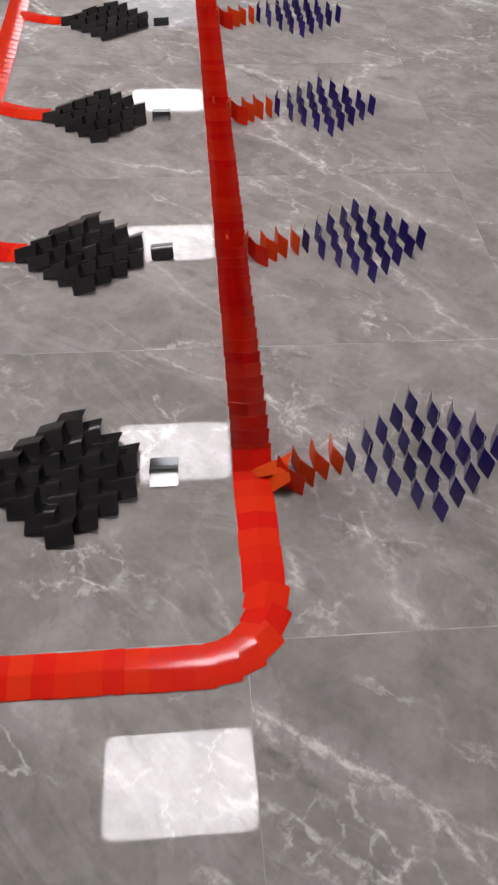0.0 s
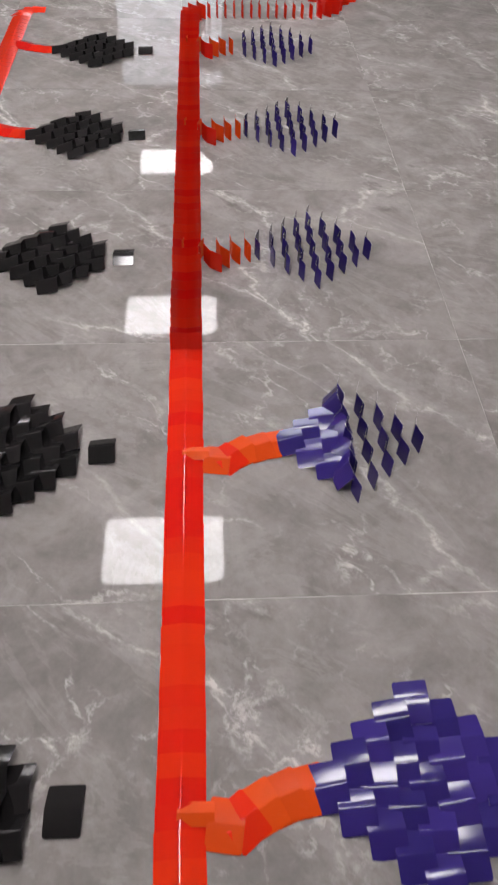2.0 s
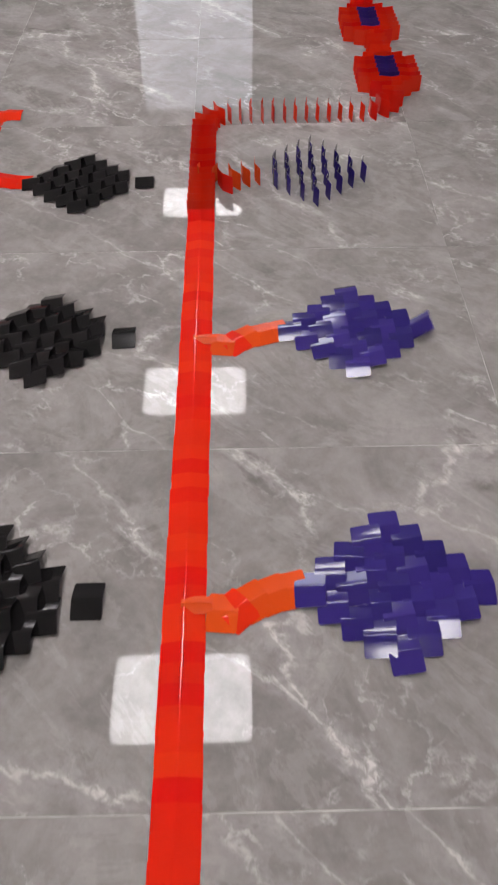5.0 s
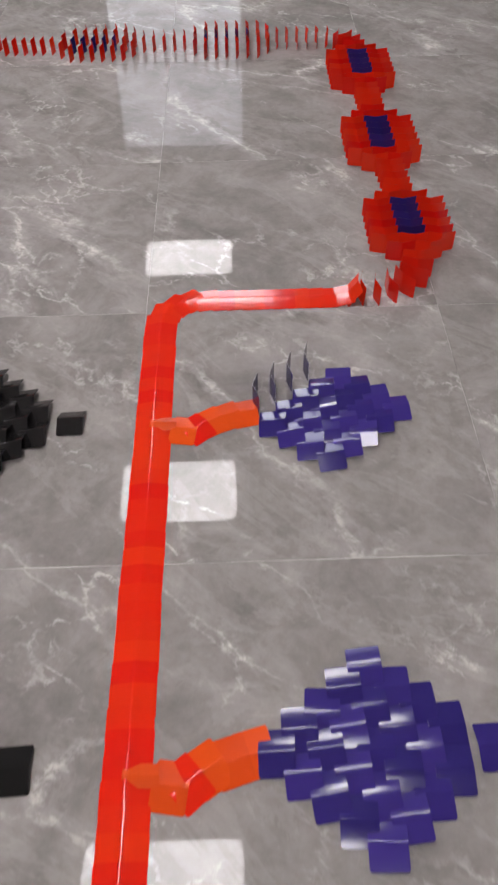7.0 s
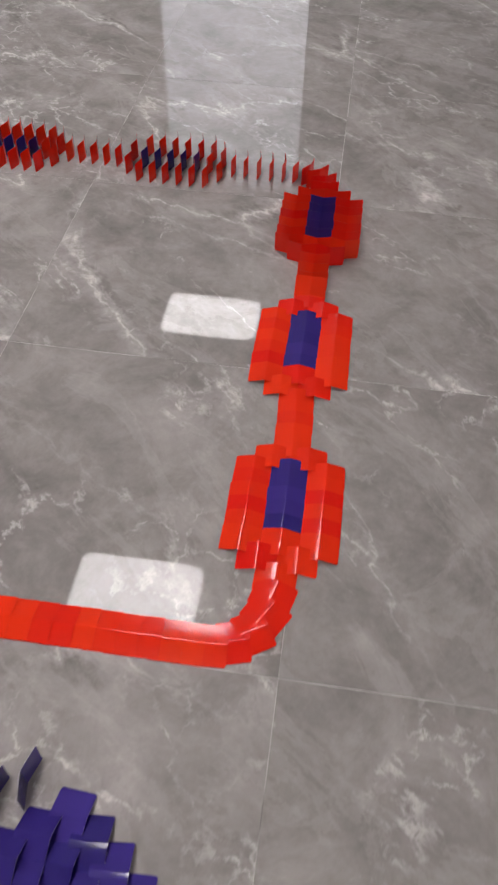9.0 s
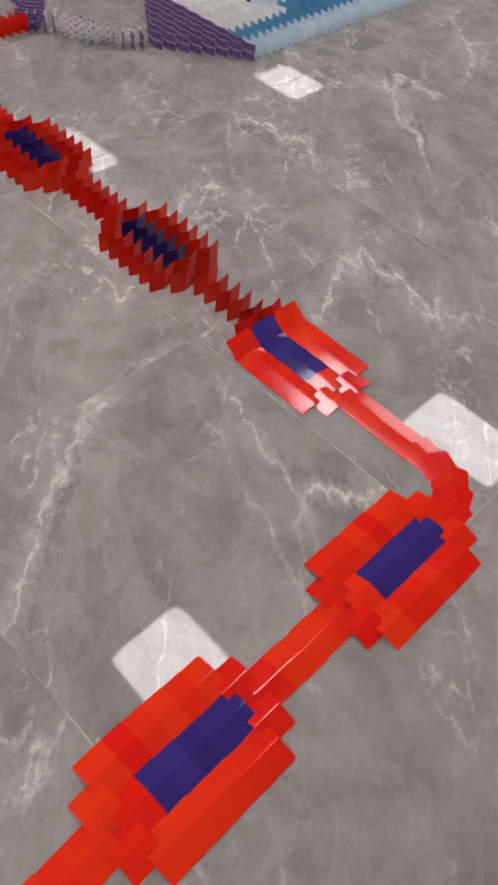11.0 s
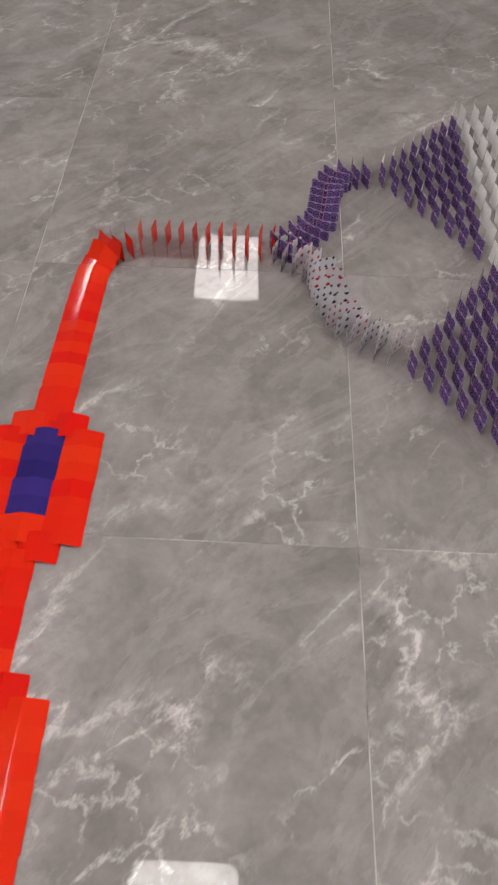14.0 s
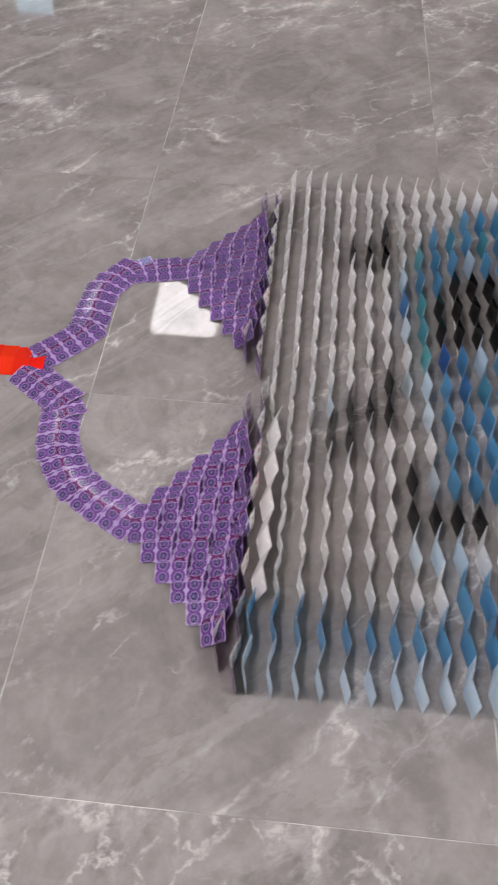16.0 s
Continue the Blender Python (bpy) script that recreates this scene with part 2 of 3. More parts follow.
# ---------------------------------------------------------------- building helpers
def box(bm, x0, y0, z0, x1, y1, z1, bevel=0.0):
    made = bmesh.ops.create_cube(bm, size=1)["verts"]
    bmesh.ops.transform(bm, verts=made, matrix=Matrix.LocRotScale(((x0 + x1) / 2, (y0 + y1) / 2, (z0 + z1) / 2), None, (x1 - x0, y1 - y0, z1 - z0)))
    if bevel:
        edges = list({e for v in made for e in v.link_edges})
        bmesh.ops.bevel(bm, geom=edges, offset=bevel, segments=2, affect="EDGES", profile=0.5)


def part(name, bm, material, parent=None, label=""):
    me = bpy.data.meshes.new(name)
    bm.to_mesh(me)
    bm.free()
    me.materials.append(material)
    ob = new(name, me)
    ob.parent = parent
    return tagged(ob, label)


# ---------------------------------------------------------------- the room
X0, X1, Y0, Y1 = -10.0, 6.8, -4.0, 10.6
BAY_X, BAY_Y = -2.6, 14.4        # the room runs on into a bay
TILE = 0.8

bm = bmesh.new()
box(bm, X0, Y0, -0.12, X1, Y1, -0.0009)
box(bm, X0, Y1, -0.12, BAY_X, BAY_Y, -0.0009)
floor = tagged(part("floor", bm, GROUT), "floor of polished grey marble tiles with pale joints", "floor", kind="structure")

bm = bmesh.new()
box(bm, X0 - 0.15, Y0 - 0.15, CEIL, X1 + 0.15, Y1 + 0.15, CEIL + 0.15)
box(bm, X0 - 0.15, Y1 + 0.15, CEIL, BAY_X + 0.15, BAY_Y + 0.15, CEIL + 0.15)
tagged(part("ceiling", bm, CEILING), "flat white painted ceiling", "ceiling", kind="structure")


def wall(name, x0, y0, x1, y1):
    b = bmesh.new()
    box(b, x0, y0, -0.12, x1, y1, CEIL)
    return tagged(part(name, b, WALL), "plain grey painted wall of the hall", "wall", kind="structure")


wall("wall_south", X0, Y0 - 0.15, X1, Y0)
wall("wall_east", X1, Y0 - 0.15, X1 + 0.15, Y1 + 0.15)
# the west wall has one narrow high window
b = bmesh.new()
box(b, X0 - 0.15, Y0 - 0.15, -0.12, X0, 3.1, CEIL)
box(b, X0 - 0.15, 3.6, -0.12, X0, BAY_Y + 0.15, CEIL)
box(b, X0 - 0.15, 3.1, -0.12, X0, 3.6, 1.0)
box(b, X0 - 0.15, 3.1, 3.1, X0, 3.6, CEIL)
tagged(part("wall_west", b, WALL), "grey painted wall with a narrow window", "wall", kind="structure")
b = bmesh.new()
box(b, X0 - 0.9, 2.5, 0.6, X0 - 0.88, 4.2, 3.3)
tagged(part("backdrop", b, glow("blue_daylight", (0.55, 0.85, 1.0), 3.0)), "pale blue daylight beyond the narrow window", "backdrop", kind="structure")
# the north wall has one tall glazed opening
WX0, WX1, WTOP = -1.0, 0.35, 3.15
b = bmesh.new()
box(b, BAY_X + 0.15, Y1, -0.12, WX0, Y1 + 0.15, CEIL)
box(b, BAY_X, Y1, -0.12, BAY_X + 0.15, BAY_Y, CEIL)
box(b, X0, BAY_Y, -0.12, BAY_X + 0.15, BAY_Y + 0.15, CEIL)
box(b, WX1, Y1, -0.12, X1, Y1 + 0.15, CEIL)
box(b, WX0, Y1, WTOP, WX1, Y1 + 0.15, CEIL)
tagged(part("wall_north", b, WALL), "grey painted wall with a tall glazed opening", "wall", kind="structure")
b = bmesh.new()
box(b, WX0 - 0.5, Y1 + 1.0, -0.1, WX1 + 0.5, Y1 + 1.02, 3.5)
tagged(part("backdrop", b, glow("daylight", (0.9, 0.95, 1.0), 2.4)), "bright daylight beyond the glazed opening", "backdrop", kind="structure")


def ceiling_light(x, y):
    """Rounded rectangular panel lamp set into the ceiling."""
    root = tagged(new("ceiling_light"), "bright white rounded rectangular panel lamp in the ceiling", "ceiling light", "ceiling panel lamps")
    root.location = (x, y, CEIL)
    for name, w, h, r, z0, z1, material in (("diffuser", 0.44, 0.285, 0.07, -0.022, -0.004, PANEL), ("frame", 0.455, 0.30, 0.08, -0.016, -0.001, WHITE_METAL)):
        b = bmesh.new()
        ring = []
        for cx, cy, a0 in ((w - r, h - r, 0), (-w + r, h - r, 90), (-w + r, -h + r, 180), (w - r, -h + r, 270)):
            for k in range(5):
                a = radians(a0 + k * 22.5)
                ring.append(b.verts.new((cx + r * math.cos(a), cy + r * math.sin(a), z0)))
        f = b.faces.new(ring)
        ext = bmesh.ops.extrude_face_region(b, geom=[f])["geom"]
        bmesh.ops.translate(b, verts=[g for g in ext if isinstance(g, bmesh.types.BMVert)], vec=(0, 0, z1 - z0))
        bmesh.ops.recalc_face_normals(b, faces=b.faces)
        part(name, b, material, root)
    return root


def louvre_light(x, y):
    """The same panel lamp behind a row of grey louvre blades."""
    root = ceiling_light(x, y)
    tagged(root, "bright white panel lamp behind grey louvre blades in the ceiling", "ceiling light", "louvred ceiling lamps")
    b = bmesh.new()
    box(b, -0.010, -0.28, -0.051, 0.010, 0.28, -0.024, 0.002)
    blade = bpy.data.meshes.new("louvre_blade")
    b.to_mesh(blade)
    b.free()
    blade.materials.append(TRIM)
    for k in range(7):
        ob = new("louvre_blade", blade)
        ob.parent = root
        ob.location = (-0.36 + 0.12 * k, 0, 0)
    return root


lamp = ceiling_light(-0.255, 0.685)
louvre_light(-5.58, 8.97)
louvre_light(-5.42, 12.2)
# the unseen pair at x = 5.07 is added to brighten the east floor
for lx, ly in ((-0.255, 3.17), (-0.255, 5.92), (-0.255, 8.95), (-5.58, 0.685), (-5.58, 3.17), (-5.58, 5.87), (5.07, 0.685), (5.07, 3.17)):
    copy_thing(lamp, pose(lx, ly, CEIL))


# ---------------------------------------------------------------- playing cards
HALF, TALL, THICK = 0.044, 0.063, 0.0004


def card_mesh(name, fold, rear, front, edge):
    """A card 88 x 63 mm, folded at its middle so that it stands on its long side; its wing tips stand on y = 0, its crease at the rear."""
    me = bpy.data.meshes.new(name)
    cut = [(0.0, 0.0), (0.0010, 0), (0.0024, 0), (0.014, 0), (0.027, 0), (0.0385, 0), (0.0405, 0.0003), (0.0425, 0.0013), (0.044, 0.0035)]
    cols = [(-d, i) for d, i in reversed(cut[1:])] + cut
    a = radians(fold)
    verts, faces, mats = [], [], []

    def point(u, v, off):
        d = abs(u)
        soft = 0.0012 * max(0.0, 1 - d / 0.0024) ** 2 * math.tan(a)          # rounded crease
        bulge = 0.0003 * math.sin(math.pi * d / HALF)                       # the wings bow a little
        y = -(HALF - d) * math.sin(a) + soft - bulge * math.cos(a)
        return (u * math.cos(a), y + off, v)

    for off, slot in ((-THICK, 0), (0.0, 1)):
        start = len(verts)
        for u, i in cols:
            for v in (i, TALL / 2, TALL - i):
                verts.append(point(u, v, off))
        for k in range(len(cols) - 1):
            for r in (0, 1):
                q = [start + 3 * k + r, start + 3 * k + 3 + r, start + 3 * k + 4 + r, start + 3 * k + 1 + r]
                faces.append(q if slot == 0 else q[::-1])
                mats.append(slot)
    loop = [(u, i) for u, i in cols] + [(u, TALL - i) for u, i in reversed(cols)]
    start = len(verts)
    for u, v in loop:
        verts.append(point(u, v, -THICK))
        verts.append(point(u, v, 0.0))
    for k in range(len(loop)):
        j = (k + 1) % len(loop)
        faces.append([start + 2 * k, start + 2 * k + 1, start + 2 * j + 1, start + 2 * j])
        mats.append(2)
    me.from_pydata(verts, [], faces)
    for m in (rear, front, edge):
        me.materials.append(m)
    me.polygons.foreach_set("material_index", mats)
    me.polygons.foreach_set("use_smooth", [s < 2 for s in mats])
    layer = me.uv_layers.new(name="UVMap")
    c = 2 * HALF * math.cos(a)
    for lp in me.loops:
        co = me.vertices[lp.vertex_index].co
        layer.data[lp.index].uv = (co.x / c + 0.5, co.z / TALL)
    me.update()
    return me


MOVES = []           # (card, standing x, y, yaw, start of the fall, resting lean, turn, roll and slide)
rnd = random.Random(5)


def card(kind, mesh, x, y, heading, start, lean, label, group, shake=1.5, z=0.0, loose=0.07, upright=None, roll=0.0, slide=0.0):
    """One card standing at x, y, to fall towards heading (degrees from +y, turning left) at the time start."""
    ob = new(kind + "_playing_card", mesh)
    tagged(ob, label, "playing card", group)
    upright = shake if upright is None else upright
    yaw = heading + rnd.uniform(-upright, upright)
    x += rnd.uniform(-0.001, 0.001)
    y += rnd.uniform(-0.001, 0.001)
    start += 0.035
    rest = 90 - lean * rnd.uniform(1 - loose, 1 + loose)
    tip = rnd.uniform(-roll, roll)
    if start < -0.1:
        ob.matrix_basis = pose(x + slide, y, z, -rest, tip, yaw + rnd.uniform(-shake, shake))
    else:
        ob.matrix_basis = pose(x, y, z, 0, 0, yaw)
        if start < 16.0:
            MOVES.append((ob, x, y, z, yaw, start, rest, yaw + rnd.uniform(-shake, shake), tip, slide))
    return ob


def heap(pieces, name, label, category):
    """Many alike cards as one joined object."""
    verts, faces, mats, smooth, slots = [], [], [], [], []
    for me, m in pieces:
        start = len(verts)
        verts += [m @ v.co for v in me.vertices]
        for f in me.polygons:
            faces.append([start + i for i in f.vertices])
            stuff = me.materials[f.material_index]
            if stuff not in slots:
                slots.append(stuff)
            mats.append(slots.index(stuff))
            smooth.append(f.use_smooth)
    joined = bpy.data.meshes.new(name)
    joined.from_pydata(verts, [], faces)
    for m in slots:
        joined.materials.append(m)
    joined.polygons.foreach_set("material_index", mats)
    joined.polygons.foreach_set("use_smooth", smooth)
    joined.update()
    return tagged(new(name, joined), label, category, kind="stuff")


def fillet_path(corners):
    """Dense points along a line of (x, y, radius) corners, with rounded turns."""
    pts = [Vector(corners[0][:2])]
    for a, b, c in zip(corners, corners[1:], corners[2:]):
        p, q, s = Vector(a[:2]), Vector(b[:2]), Vector(c[:2])
        e0, e1 = q + (p - q).normalized() * b[2], q + (s - q).normalized() * b[2]
        for k in range(13):
            w = k / 12
            pts.append(e0 * (1 - w) ** 2 + q * (2 * w * (1 - w)) + e1 * w ** 2)
    pts.append(Vector(corners[-1][:2]))
    run = [0.0]
    for p, q in zip(pts, pts[1:]):
        run.append(run[-1] + (q - p).length)
    return pts, run


def along(line, s):
    pts, run = line
    k = max(i for i in range(len(run) - 1) if run[i] <= max(s, 0))
    d = (pts[k + 1] - pts[k]).normalized()
    return pts[k] + d * (s - run[k]), d


def nearest(line, x, y, after=0.0):
    best = min((((along(line, s)[0] - Vector((x, y))).length, s) for s in [after + 0.005 * i for i in range(int((line[1][-1] - after) / 0.005))]))
    return best[1]


def heading(d):
    return math.degrees(math.atan2(-d.x, d.y))


# the long line: down beside the black leaves, up the spine, through the beads, to the fork
LINE = fillet_path([(-0.66, 4.10, 0), (-0.762, 4.10, 0.08), (-0.762, -0.046, 0.1), (0.043, -0.046, 0.15), (0.043, 4.042, 0.13), (0.769, 4.042, 0.15), (0.769, 4.50, 0.1), (0.757, 4.80, 0.1),
                    (0.757, 5.738, 0.13), (-0.90, 5.739, 0.2), (-1.675, 5.758, 0.15), (-1.675, 6.235, 0)])
BEND = nearest(LINE, 0.043, 0.1)
# when the wave passes places on the line
PASS = [(0.0, 0.043, 0.423), (0.5, 0.043, 0.686), (1.0, 0.043, 0.983), (1.5, 0.043, 1.274), (2.0, 0.043, 1.569), (2.5, 0.043, 1.89), (3.0, 0.043, 2.155),
        (3.5, 0.043, 2.478), (3.7, 0.043, 2.613), (5.8, 0.043, 3.856), (6.2, 0.06, 4.01), (6.6, 0.29, 4.042), (7.0, 0.60, 4.042), (7.2, 0.72, 4.065),
        (7.4, 0.77, 4.215), (7.8, 0.77, 4.45), (8.2, 0.77, 4.63), (8.7, 0.77, 4.955), (10.8, 0.20, 5.75), (11.0, 0.084, 5.75), (11.3, -0.06, 5.75),
        (11.5, -0.165, 5.75), (11.7, -0.28, 5.75), (12.0, -0.425, 5.76), (12.5, -0.756, 5.76), (13.0, -1.06, 5.76), (13.5, -1.315, 5.77), (14.0, -1.64, 5.80), (14.5, -1.675, 6.128)]
WAVE = [(nearest(LINE, x, y, BEND), t) for t, x, y in PASS]


def passes(s):
    """The time at which the wave reaches s on the long line."""
    if s < WAVE[0][0]:
        return WAVE[0][1] + (s - WAVE[0][0]) / 0.58
    for (s0, t0), (s1, t1) in zip(WAVE, WAVE[1:]):
        if s <= s1:
            return t0 + (t1 - t0) * (s - s0) / (s1 - s0)
    return WAVE[-1][1] + (s - WAVE[-1][0]) / 0.62


RED_LINE = card_mesh("red_line_card", 13, RED, RED, RED_EDGE)
RED_BEAD = card_mesh("red_bead_card", 17, RED, RED, RED_EDGE)
BLUE_BEAD = card_mesh("blue_bead_card", 17, BLUE, BLUE, DARK_EDGE)
ORANGE_STEM = card_mesh("orange_stem_card", 14, ORANGE, ORANGE, RED_EDGE)
RED_STEM = card_mesh("red_stem_card", 14, RED, RED, RED_EDGE)
BLUE_LEAF = [card_mesh("blue_leaf_card", f, BLUE, BLUE, PALE_EDGE) for f in (14, 17, 20)]
BLACK_LEAF = [card_mesh("black_leaf_card", f, BLACK, BLACK, DARK_EDGE) for f in (17, 21, 26)]
BRIDGE = card_mesh("orange_bridge_card", 10, ORANGE, ORANGE, RED_EDGE)
for v_ in BRIDGE.vertices:          # a narrow strip cut from a card
    v_.co.x *= 0.46
PURPLE_CARD = card_mesh("purple_card", 13, PURPLE, FACE, EDGE)
PURPLE_TRI = card_mesh("purple_triangle_card", 16, PURPLE, FACE, EDGE)

# rows of the long line: (s, what stands across it)
rows = []
s_here = 0.0


def singles(s0, s1, step):
    n_ = max(1, round((s1 - s0) / step))
    for i in range(n_):
        rows.append((s0 + (s1 - s0) * i / n_, "r"))


BEADS = [(0.770, 4.255, 0.038), (0.770, 4.757, 0.0435), (0.770, 5.318, 0.0435), (0.363, 5.75, 0.0440), (-0.198, 5.757, 0.0430), (-0.775, 5.764, 0.0430)]
for bx, by, step in BEADS:
    s_b = nearest(LINE, bx, by, BEND)
    singles(s_here, s_b - 0.040, 0.0415)
    rows.append((s_b - 0.040, "rr"))
    for i in range(6):
        rows.append((s_b + i * step, "rrr" if i == 0 else "rbr"))
    rows.append((s_b + 6 * step, "rr"))
    s_here = s_b + 7 * step
singles(s_here, LINE[1][-1] + 0.02, 0.0345)

beside = []
for s, across in rows:
    p, d = along(LINE, s)
    if p.x < -0.62 and s < BEND:
        beside.append((RED_LINE, pose(p.x, p.y, 0, -87 + rnd.uniform(-0.2, 0.2), 0, heading(d) + rnd.uniform(-1, 1))))
        continue
    side = Vector((d.y, -d.x))
    wide = len(across)
    for i, c in enumerate(across):
        q = p + side * ((i - (wide - 1) / 2) * 0.0815)
        if wide == 1:
            mesh, lab, grp = RED_LINE, "glossy red creased playing card, toppling in the long line", "red cards of the long line"
        elif c == "r":
            mesh, lab, grp = RED_BEAD, "glossy red playing card, creased, in a wide bead of the line", "red cards of the beads"
        else:
            mesh, lab, grp = BLUE_BEAD, "dark blue playing card, creased, in the middle of a red bead", "blue cards of the beads"
        t_fall = passes(s)
        if t_fall < -0.1:
            lab = "glossy red playing card, creased, fallen flat in the long line"
        card("blue" if mesh == BLUE_BEAD else "red", mesh, q.x, q.y, heading(d), t_fall, 3.0 if wide == 1 else 3.6, lab, grp, 0.8 if wide == 1 else 1.2)

heap(beside, "fallen_red_cards", "long line of fallen red playing cards beside the black leaves", "playing cards")

# ---------------------------------------------------------------- leaves
LEAF_Y = [0.415 + 0.797 * k for k in range(5)]
STEP, PITCH = 0.0425, 0.0725
STEM = [(0.036, -0.022, -92), (0.088, -0.036, -100), (0.120, -0.056, -52), (0.152, -0.032, -60), (0.190, -0.012, -70), (0.230, 0.002, -80)]


def leaf(kind, y, x0, counts, mesh, start, label, group, gap, stays=(), lean=9.5):
    """A diamond of cards that fall towards +x; counts: the cards in each row across."""
    for j, n_ in enumerate(counts):
        last = gap if j == len(counts) - 1 else 0.0
        for i in range(n_):
            off = (i - (n_ - 1) / 2) * PITCH
            t_fall = start + 0.07 * j + rnd.uniform(0, 0.02) + 0.012 * abs(i - (n_ - 1) / 2)
            lab = label
            if j in stays and i == n_ - 1:
                t_fall, lab = 99.0, label.split(",")[0] + ", still standing beside the fallen leaf"
            card(kind, rnd.choice(mesh), x0 + j * STEP, y + off, -90, t_fall, 2.5 if j == len(counts) - 1 else lean, lab, group, 4.5, 0.001, 0.42, 1.4, 4.0, last)


for k, y in enumerate(LEAF_Y):
    turn = nearest(LINE, 0.043, y - 0.03, BEND)
    t_turn = passes(turn)
    for i, (sx, sy, hd) in enumerate(STEM):
        card("red" if i == 2 else "orange", BRIDGE if i == 0 else RED_STEM if i == 2 else ORANGE_STEM, sx, y + sy, hd, t_turn - 0.05 + 0.06 * i, 3.0 if i else 1.0,
             "orange-red creased playing card in the stem of a blue leaf", "stem cards of the blue leaves", 2.0, 0.007 if i == 0 else 0.0)
    odd = k == 4
    leaf("blue", y + 0.008, 0.295 if odd else 0.266, [2, 3, 4, 5, 4, 3, 2, 1] if odd else [1, 2, 3, 4, 5, 4, 3, 2, 1], BLUE_LEAF, t_turn + 0.36 + (0.1 if odd else 0),
         "dark blue playing card, creased, in a diamond-shaped leaf", "blue cards of the leaves", 0.035 if k in (0, 3) else 0.0, (0, 1, 2, 3) if odd else (), 8.0 if odd else 7.0 if k == 3 else 9.5)
    # the black leaf beside it has fallen before
    for i, (sx, sy, hd) in enumerate([(-0.735, 0.075, -130), (-0.705, 0.052, -120), (-0.672, 0.033, -112), (-0.638, 0.018, -104), (-0.604, 0.008, -98)]):
        card("red", RED_STEM, sx, y + sy, hd, -5, 4.0, "red creased playing card, fallen in the stem of a black leaf", "stem cards of the black leaves", 2.0)
    leaf("black", y - 0.008, -0.563, [1, 2, 3, 4, 5, 4, 3, 2, 1], BLACK_LEAF, -5, "black playing card, creased, fallen in a diamond-shaped leaf", "black cards of the leaves", 0.040, (), 13.0)

# ---------------------------------------------------------------- purple fork and triangles
FORKS = [[(-1.662, 6.236), (-1.768, 6.342), (-1.925, 6.358), (-1.996, 6.402), (-2.020, 6.508)],
         [(-1.652, 6.236), (-1.572, 6.346), (-1.465, 6.362), (-1.385, 6.402), (-1.335, 6.465), (-1.298, 6.535)]]
for b_, fork in enumerate(FORKS):
    line = fillet_path([(x, y, 0.028) for x, y in fork])
    total = line[1][-1]
    n_ = round(total / 0.033)
    for i in range(n_):
        p, d = along(line, total * i / n_)
        card("purple", PURPLE_CARD, p.x, p.y, heading(d), 14.62 + 0.90 * i / n_, 3.5, "purple patterned playing card, creased, in a curved branch", "purple cards of the branches", 2.0)
ROWS_T = 8
for cx, y0 in ((-2.022, 6.528), (-1.285, 6.548)):
    for j in range(ROWS_T):
        for i in range(j + 1):
            x = cx + (i - j / 2) * 0.0815 + 0.003 * j * (1 if cx < -1.5 else -1)
            t_fall = 15.57 + 0.062 * j + 0.01 * abs(i - j / 2)
            card("purple", PURPLE_TRI, x, y0 + j * 0.0332, 0, t_fall, 19.0, "purple patterned playing card, creased, in a triangle of cards", "purple cards of the triangles", 2.0)

# ---------------------------------------------------------------- the picture made of standing cards
PICTURE = [          # from the near edge to the far edge; one letter a card, columns in the order of the fall
    "ppppppppppppppppppppppppppppppp",
    "sssssssssssssssssssssssssssssss",
    "wwwwwwwwwssssssssssssssssssssss",
    "wwwwwwwpppwwwwwwwwwwwwwwsssssss",
    "wwwwwwwbbbbwwwwbbbbwwwwwwwwssss",
    "wwwwwwwbpsssssbbbbswwwwwwwwwwww",
    "wwwbbwwwwssssssssssswwwwwbbwwww",
    "wwwpbbbwpssssssssssswwwwbbbwwww",
    "wwwwwwbppsmmssssssmsswwwwwwwwww",
    "wwwwwwwwmmspssbbssmmswwwwwwwwww",
    "wwwwwwwpmbbbbbsbbbbmswwwwwwwwww",
    "wwwwwwwmmbbbbbsbbbbbmwwwwwwwwww",
    "wwwwwwwpmsbbbsssbbbbmwwwwwwwwww",
    "wwwwbbbwmsspsssssspsswwwwbbwwww",
    "wwwwwwbwwsmsmsssmssswwwwwbbwwww",
    "wwwwwwwwwwwssssswwwwwwwwwwwwwww",
    "wwwwwwwwwwwwwwwwwwwwwwwwwwwwwww",
]
FIELD = {k: card_mesh(n_, 15, m, m, e) for k, n_, m, e in (("w", "white_card", WHITE, EDGE), ("s", "sky_blue_card", SKY, EDGE), ("p", "pale_blue_card", PALE, EDGE),
                                                            ("b", "black_card", BLACK, DARK_EDGE), ("m", "mottled_blue_card", MIX, EDGE))}
SHADE = {"w": "white", "s": "sky-blue", "p": "pale blue", "b": "black", "m": "mottled blue-green"}
beyond = []
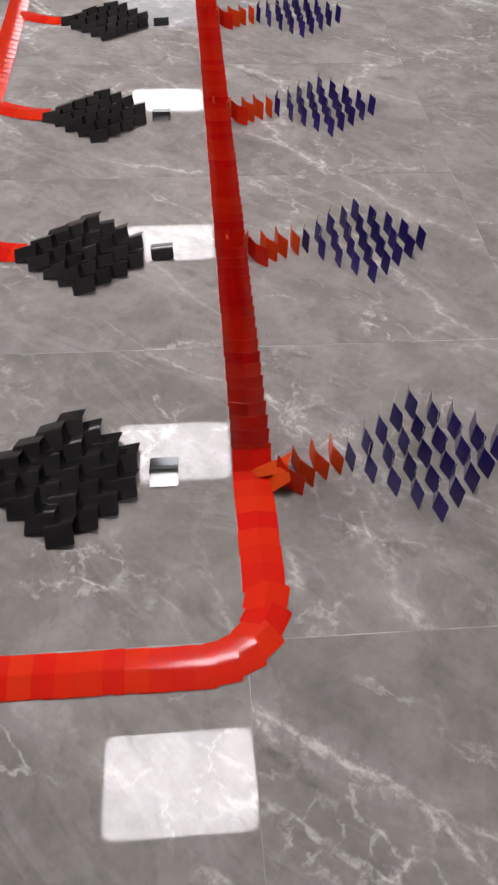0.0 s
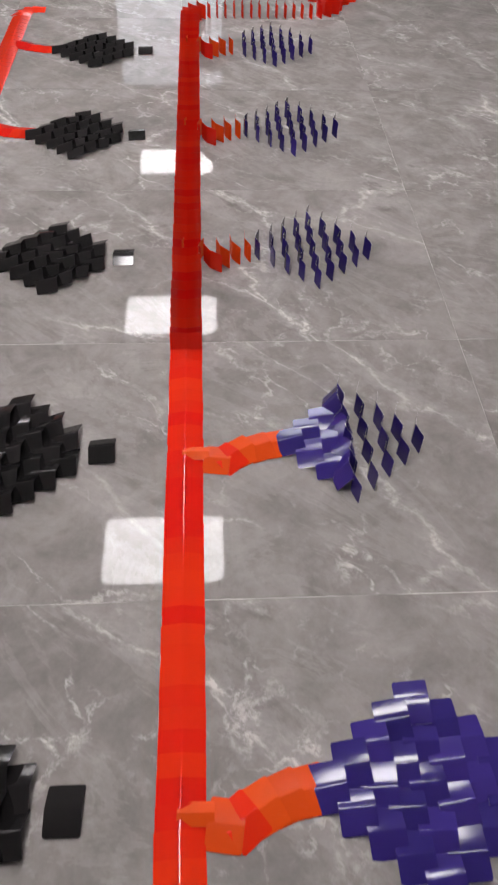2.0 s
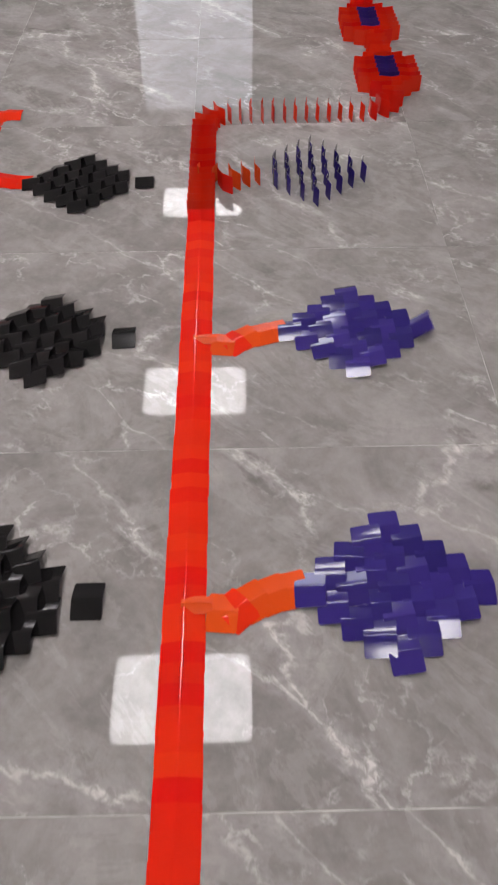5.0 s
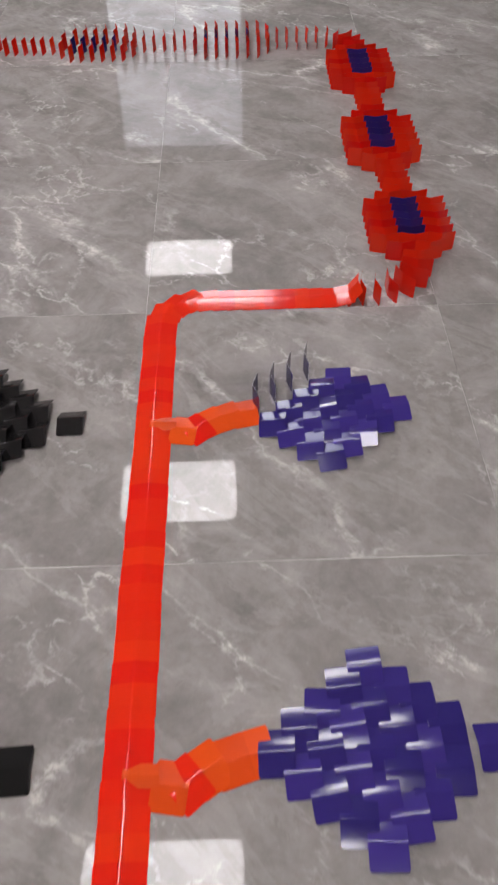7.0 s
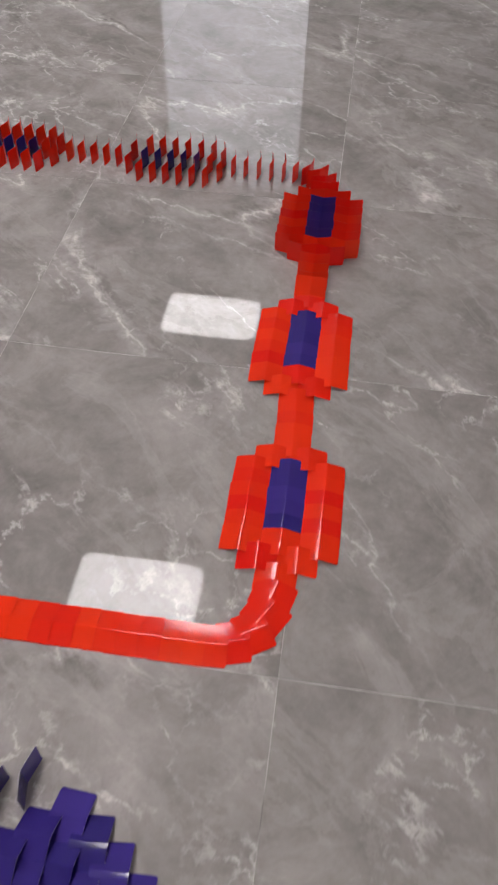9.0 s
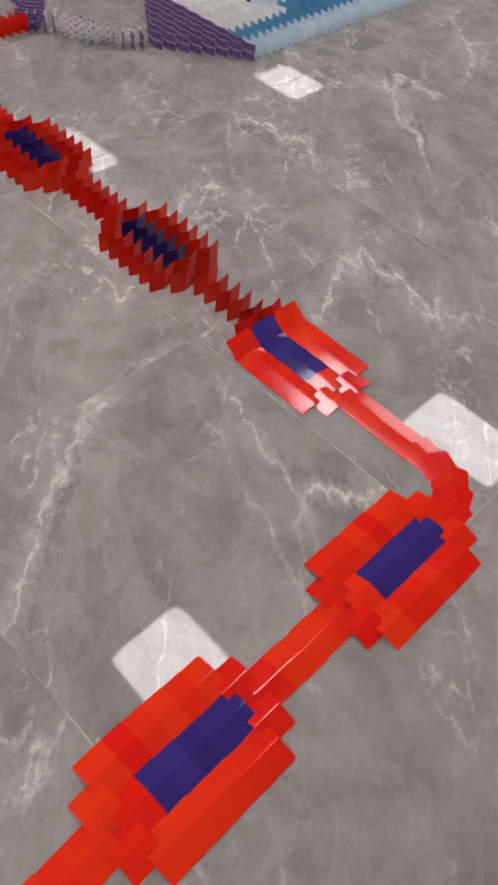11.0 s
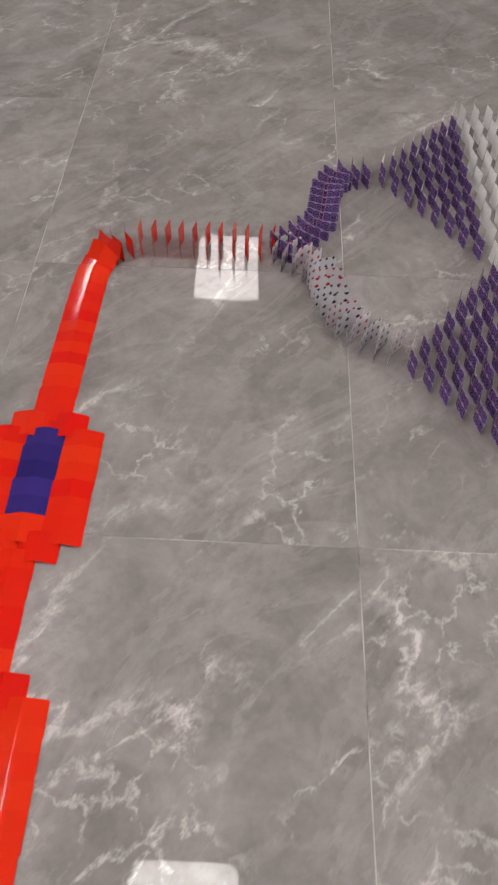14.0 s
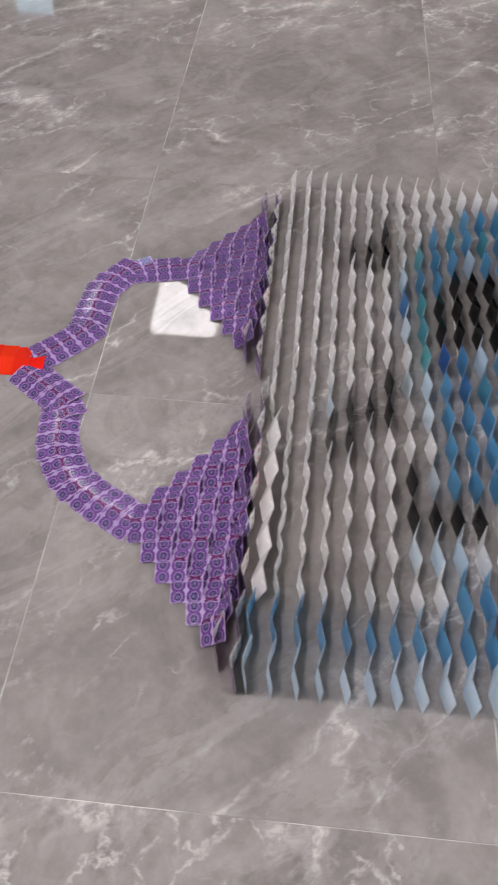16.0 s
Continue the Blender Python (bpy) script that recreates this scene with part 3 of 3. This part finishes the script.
for r, line in enumerate(PICTURE):
    for c, k in enumerate(line):
        tip = 15.955 + 0.004 * abs(r - 4) if c == 0 and 2 <= r <= 7 else 99.0
        if c >= 17:
            beyond.append((FIELD[k], pose(-1.022 - r * 0.0832 + rnd.uniform(-0.001, 0.001), 6.798 + c * 0.0407 + rnd.uniform(-0.001, 0.001), 0, 0, 0, rnd.uniform(-1.2, 1.2))))
            continue
        card({"w": "white", "b": "black"}.get(k, "sky_blue"), FIELD[k], -1.022 - r * 0.0832, 6.798 + c * 0.0407, 0, tip, 8.0, SHADE[k] + " playing card, creased, standing in a picture made of cards", SHADE[k] + " cards of the picture", 1.2)

heap(beyond, "far_picture_cards", "white, blue and black cards standing in the far picture", "playing cards")

# ---------------------------------------------------------------- floor tiles
tile_mesh = bpy.data.meshes.new("tile")
b = bmesh.new()
box(b, 0.0006, 0.0010, -0.012, TILE - 0.0006, TILE - 0.0010, 0.0, 0.0004)
b.to_mesh(tile_mesh)
b.free()
tile_mesh.materials.append(MARBLE)
far = bmesh.new()
for i in range(-13, 9):
    for j in range(-5, 18):
        if -5 <= i <= 2 and -3 <= j <= 10:
            t_ = new("tile", tile_mesh)
            t_.parent = floor
            t_.location = (i * TILE, j * TILE, 0)
        else:
            x1, y1 = min((i + 1) * TILE, X1), min((j + 1) * TILE, BAY_Y if i * TILE < BAY_X - 0.5 else Y1)
            x0, y0 = max(i * TILE, X0), max(j * TILE, Y0)
            if x1 - x0 > 0.01 and y1 - y0 > 0.01:
                box(far, x0 + 0.0009, y0 + 0.0009, -0.012, x1 - 0.0009, y1 - 0.0009, 0.0)
outer = part("outer_tiles", far, MARBLE, floor)
tagged(outer, kind="stuff")


# ---------------------------------------------------------------- the fall of the cards
def motions():
    for ob, x, y, z, yaw, start, rest, yaw1, tip, slide in MOVES:
        def at(angle, share):
            return pose(x + slide * share, y, z, -angle, tip * share, yaw + (yaw1 - yaw) * share)
        keys = [(start - 0.05, 0.0), (start + 0.0, 0.22), (start + 0.05, 0.62), (start + 0.10, 0.97), (start + 0.14, 1.0)]
        keys = [(t, w) for t, w in keys if t > 0.01]
        first = 0.0 if start - 0.05 > 0.01 else min(1.0, max(0.0, (0.05 - start) / 0.15))
        track = [(0.0, first)] + keys
        if track[-1][0] < 16.0:
            track.append((16.0, 1.0))
        done, seen = [], set()
        for t, w in track:
            f_ = frame(t)
            if f_ not in seen:
                seen.add(f_)
                done.append((t, at(rest * w, w)))
        walk(ob, done)


motions()
